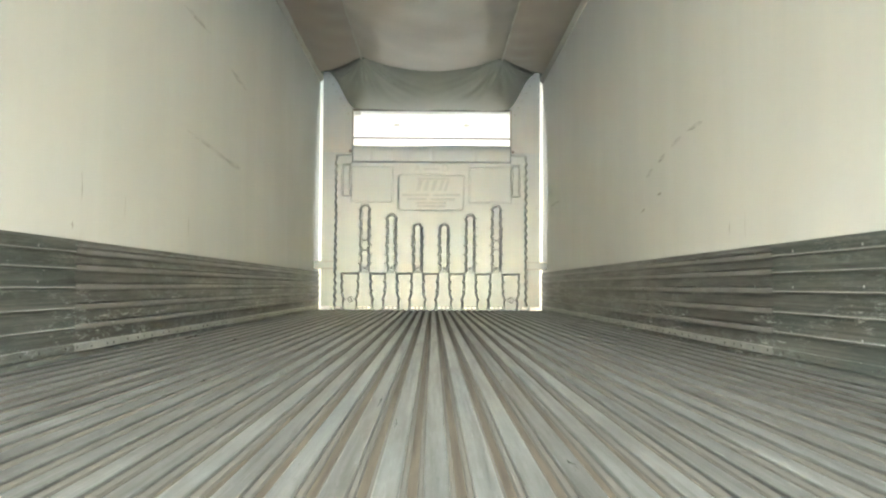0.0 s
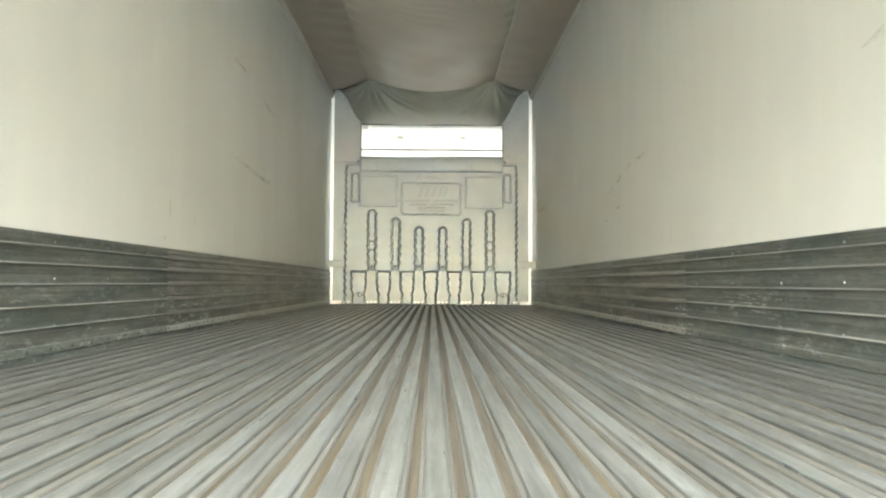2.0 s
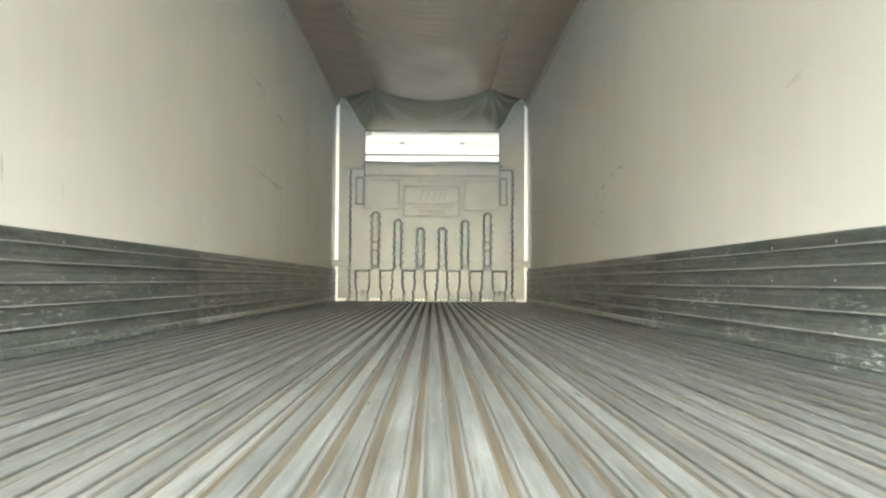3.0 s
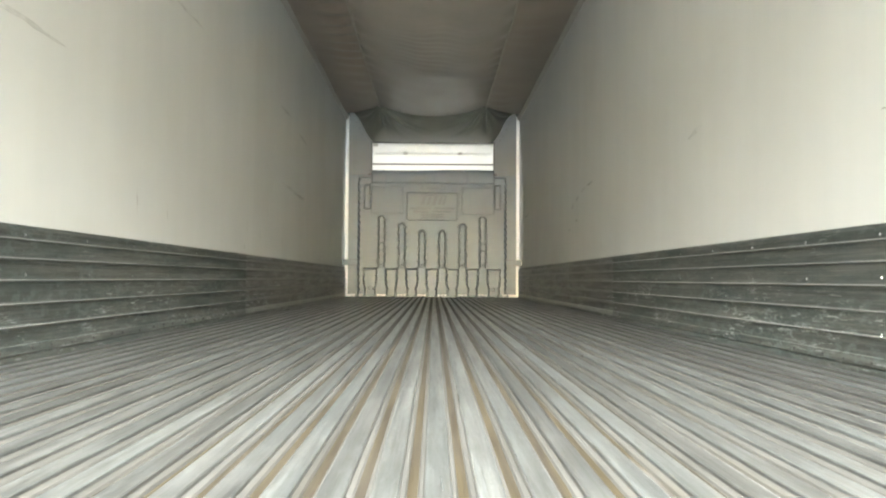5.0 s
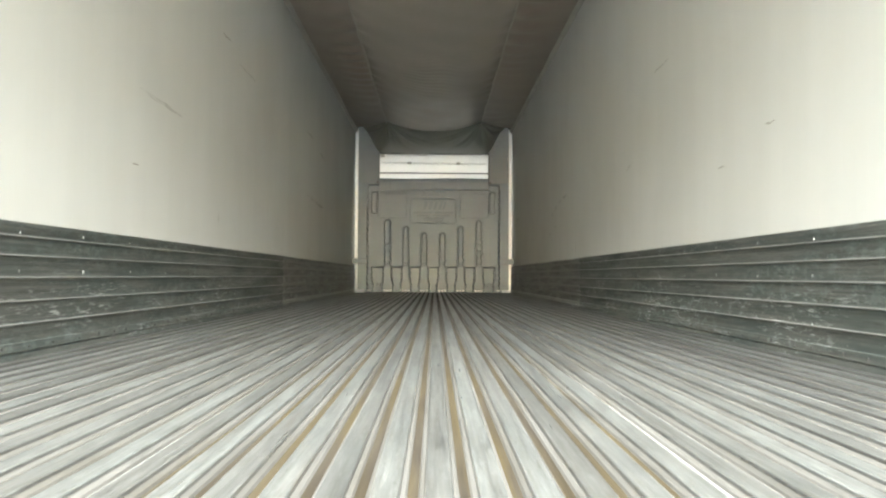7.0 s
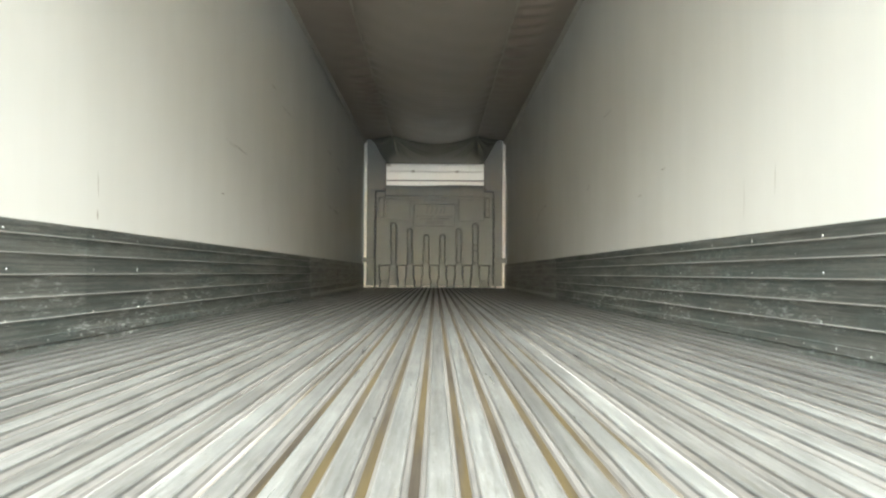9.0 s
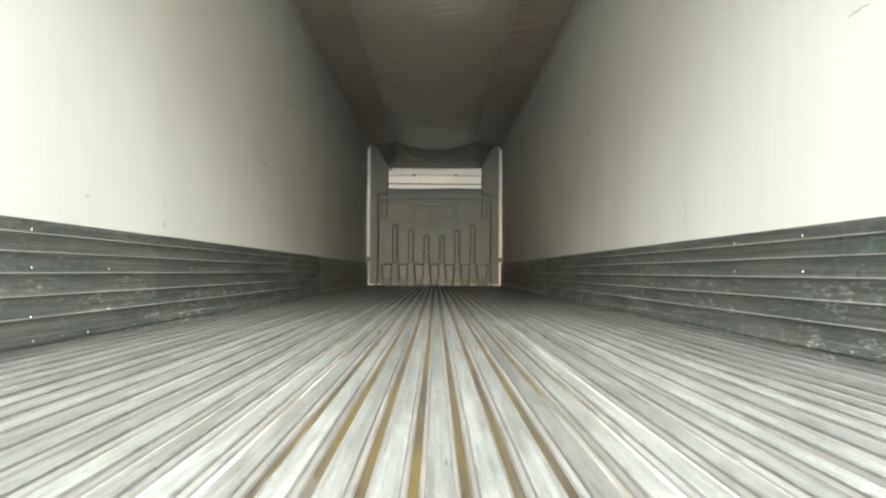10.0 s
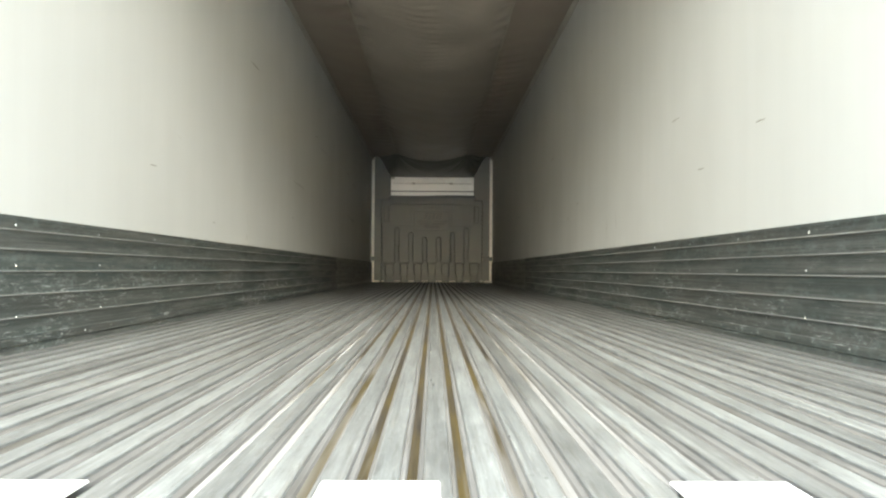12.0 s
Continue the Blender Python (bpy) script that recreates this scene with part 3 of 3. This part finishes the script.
part("tag_plate", boxed(-0.835, -0.765, 0.0, 0.012, 2.10, 2.145), SEAM, cover)

# screws along the collar and the side panels
bm = bmesh.new()
bmesh.ops.create_uvsphere(bm, u_segments=8, v_segments=5, radius=0.0065)
bmesh.ops.scale(bm, vec=(1, 0.5, 1), verts=bm.verts)
SCREW = mesh_of("screw", bm, BLACK, True)


def add_screws():
    for s in (-1, 1):
        for i in range(6):
            q = i / 5
            o = new("screw", SCREW)
            o.parent = bulkhead
            o.location = (s * (0.90 + 0.21 * q), -0.016, 2.11 + 0.40 * q)
        for x, z in ((0.875, 1.70), (1.10, 2.55), (1.14, 1.1), (0.141, 0.449), (0.4225, 0.449), (0.7035, 0.449)):
            o = new("screw", SCREW)
            o.parent = bulkhead
            o.location = (s * x, -0.016 if x > 0.8 else -0.040, z)


# ---- rear threshold plates ----
for cx in (-0.855, -0.445, -0.035, 0.375, 0.785):
    ob = part("threshold_plate", boxed(cx - 0.070, cx + 0.070, SILL + 0.01, REAR - 0.01, 0.0004, 0.005, bevel=0.002), PLATE)
    tagged(ob, "small white metal plate on the floor's rear edge", "plate", "threshold plates")


# ---- rub marks on the walls ----
def rub_mark(side, y, z, length, tilt, thick=0.008, sections=7, look_of=None):
    """A thin worn streak on a wall, tapered to both ends; tilt in degrees from level, rising to the rear."""
    bm = bmesh.new()
    ca, sa = math.cos(radians(tilt)), math.sin(radians(tilt))
    rows = []
    for i in range(sections):
        q = i / (sections - 1)
        w = thick * (math.sin(math.pi * q) * 0.8 + 0.08) * random.uniform(0.6, 1.1)
        a, b = (q - 0.5) * length, random.uniform(-0.003, 0.003)
        rows.append([bm.verts.new((side * (HALF - 0.0012), y - a * ca + (b + k) * sa, z + a * sa + (b + k) * ca)) for k in (-w / 2, w / 2)])
    for p, q in zip(rows, rows[1:]):
        bm.faces.new((p[0], p[1], q[1], q[0]))
    return part("rub_mark", bm, look_of or MARK, wall_left if side < 0 else wall_right)


def add_marks():
    # side, y, z, length, tilt
    for side, y, z, length, tilt, thick in (
        (-1, -12.94, 0.72, 0.10, -3, 0.010), (1, -12.94, 0.723, 0.10, 0, 0.010), (1, -13.63, 0.82, 0.11, 0, 0.010),
        (-1, -10.85, 1.70, 0.28, 0, 0.012), (-1, -11.05, 0.58, 0.10, 85, 0.010), (-1, -11.05, 0.465, 0.04, 85, 0.02),
        (1, -12.55, 1.02, 0.14, 0, 0.008), (-1, -11.9, 0.52, 0.05, 4, 0.008), (1, -11.2, 0.60, 0.12, 88, 0.006), (1, -10.9, 0.55, 0.16, 88, 0.006),
        (-1, -9.24, 0.72, 0.09, -3, 0.009), (1, -9.24, 0.723, 0.09, 0, 0.009), (1, -9.75, 0.82, 0.10, 0, 0.009), (-1, -7.75, 1.70, 0.22, 0, 0.012),
        (-1, -5.83, 0.607, 0.11, 88, 0.008), (-1, -5.41, 0.575, 0.09, 89, 0.006), (-1, -4.53, 0.56, 0.11, 88, 0.008), (-1, -5.9, 0.462, 0.03, 80, 0.016),
        (1, -4.05, 0.70, 0.10, 3, 0.014), (1, -4.40, 0.76, 0.10, 2, 0.016), (1, -5.61, 0.505, 0.11, 90, 0.005), (1, -5.44, 0.50, 0.06, 88, 0.008),
        (-1, -7.9, 0.58, 0.10, 86, 0.009), (-1, -7.5, 0.56, 0.08, 88, 0.006),
    ):
        rub_mark(side, y, z, length, tilt, thick)
    for side, y, z, length, tilt, thick in (
        (-1, -4.42, 1.68, 0.50, 0, 0.040), (-1, -3.49, 1.59, 0.45, 4, 0.045), (-1, -4.11, 1.035, 0.95, 2, 0.045), (-1, -3.6, 1.02, 0.40, 0, 0.06),
        (1, -4.2, 0.90, 0.16, 12, 0.04), (1, -4.45, 0.945, 0.16, 10, 0.04), (1, -4.7, 0.99, 0.18, 6, 0.035), (1, -5.0, 1.01, 0.25, 0, 0.03), (1, -0.6, 1.09, 0.6, 0, 0.05),
        (-1, -7.2, 1.62, 0.50, 0, 0.03), (-1, -8.9, 1.05, 0.60, 1, 0.03), (1, -7.6, 0.95, 0.22, 8, 0.03), (1, -8.3, 1.4, 0.35, 1, 0.02),
    ):
        rub_mark(side, y, z, length, tilt, thick, 9, SMUDGE)
    for side in (-1, 1):
        for i in range(5):
            rub_mark(side, random.uniform(-15, -1), random.uniform(0.5, 2.2), random.uniform(0.03, 0.12), random.choice((88, 85, 2, 0, -3, 0)), random.uniform(0.002, 0.004))


# ---- floor ribs: one aluminium rail beside the other ----
PERIOD, TOP = 0.0637, 0.034


def rib_mesh():
    """A flat-topped rail with a small bevel, an upright edge and dusty sloping sides."""
    w = TOP / 2
    right = [(w - 0.0025, 0.0), (w - 0.0005, -0.0012), (w, -0.0035), (w + 0.0002, -0.0050), (w + 0.0014, -0.0065), (w + 0.0060, -0.0100), (w + 0.0085, -0.0145)]
    pts = [(-x, z) for x, z in right[::-1]] + right
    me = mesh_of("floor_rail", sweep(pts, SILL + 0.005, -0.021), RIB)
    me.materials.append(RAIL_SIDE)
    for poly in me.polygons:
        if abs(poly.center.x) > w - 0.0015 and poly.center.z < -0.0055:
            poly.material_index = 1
    return me


def add_ribs():
    me = rib_mesh()
    n = int(HALF / PERIOD)
    for i in range(-n - 1, n + 1):
        x = (i + 0.5) * PERIOD
        if abs(x) < HALF - 0.04:
            o = new("floor_rail", me)
            o.parent = floor
            o.location = (x, 0, 0)


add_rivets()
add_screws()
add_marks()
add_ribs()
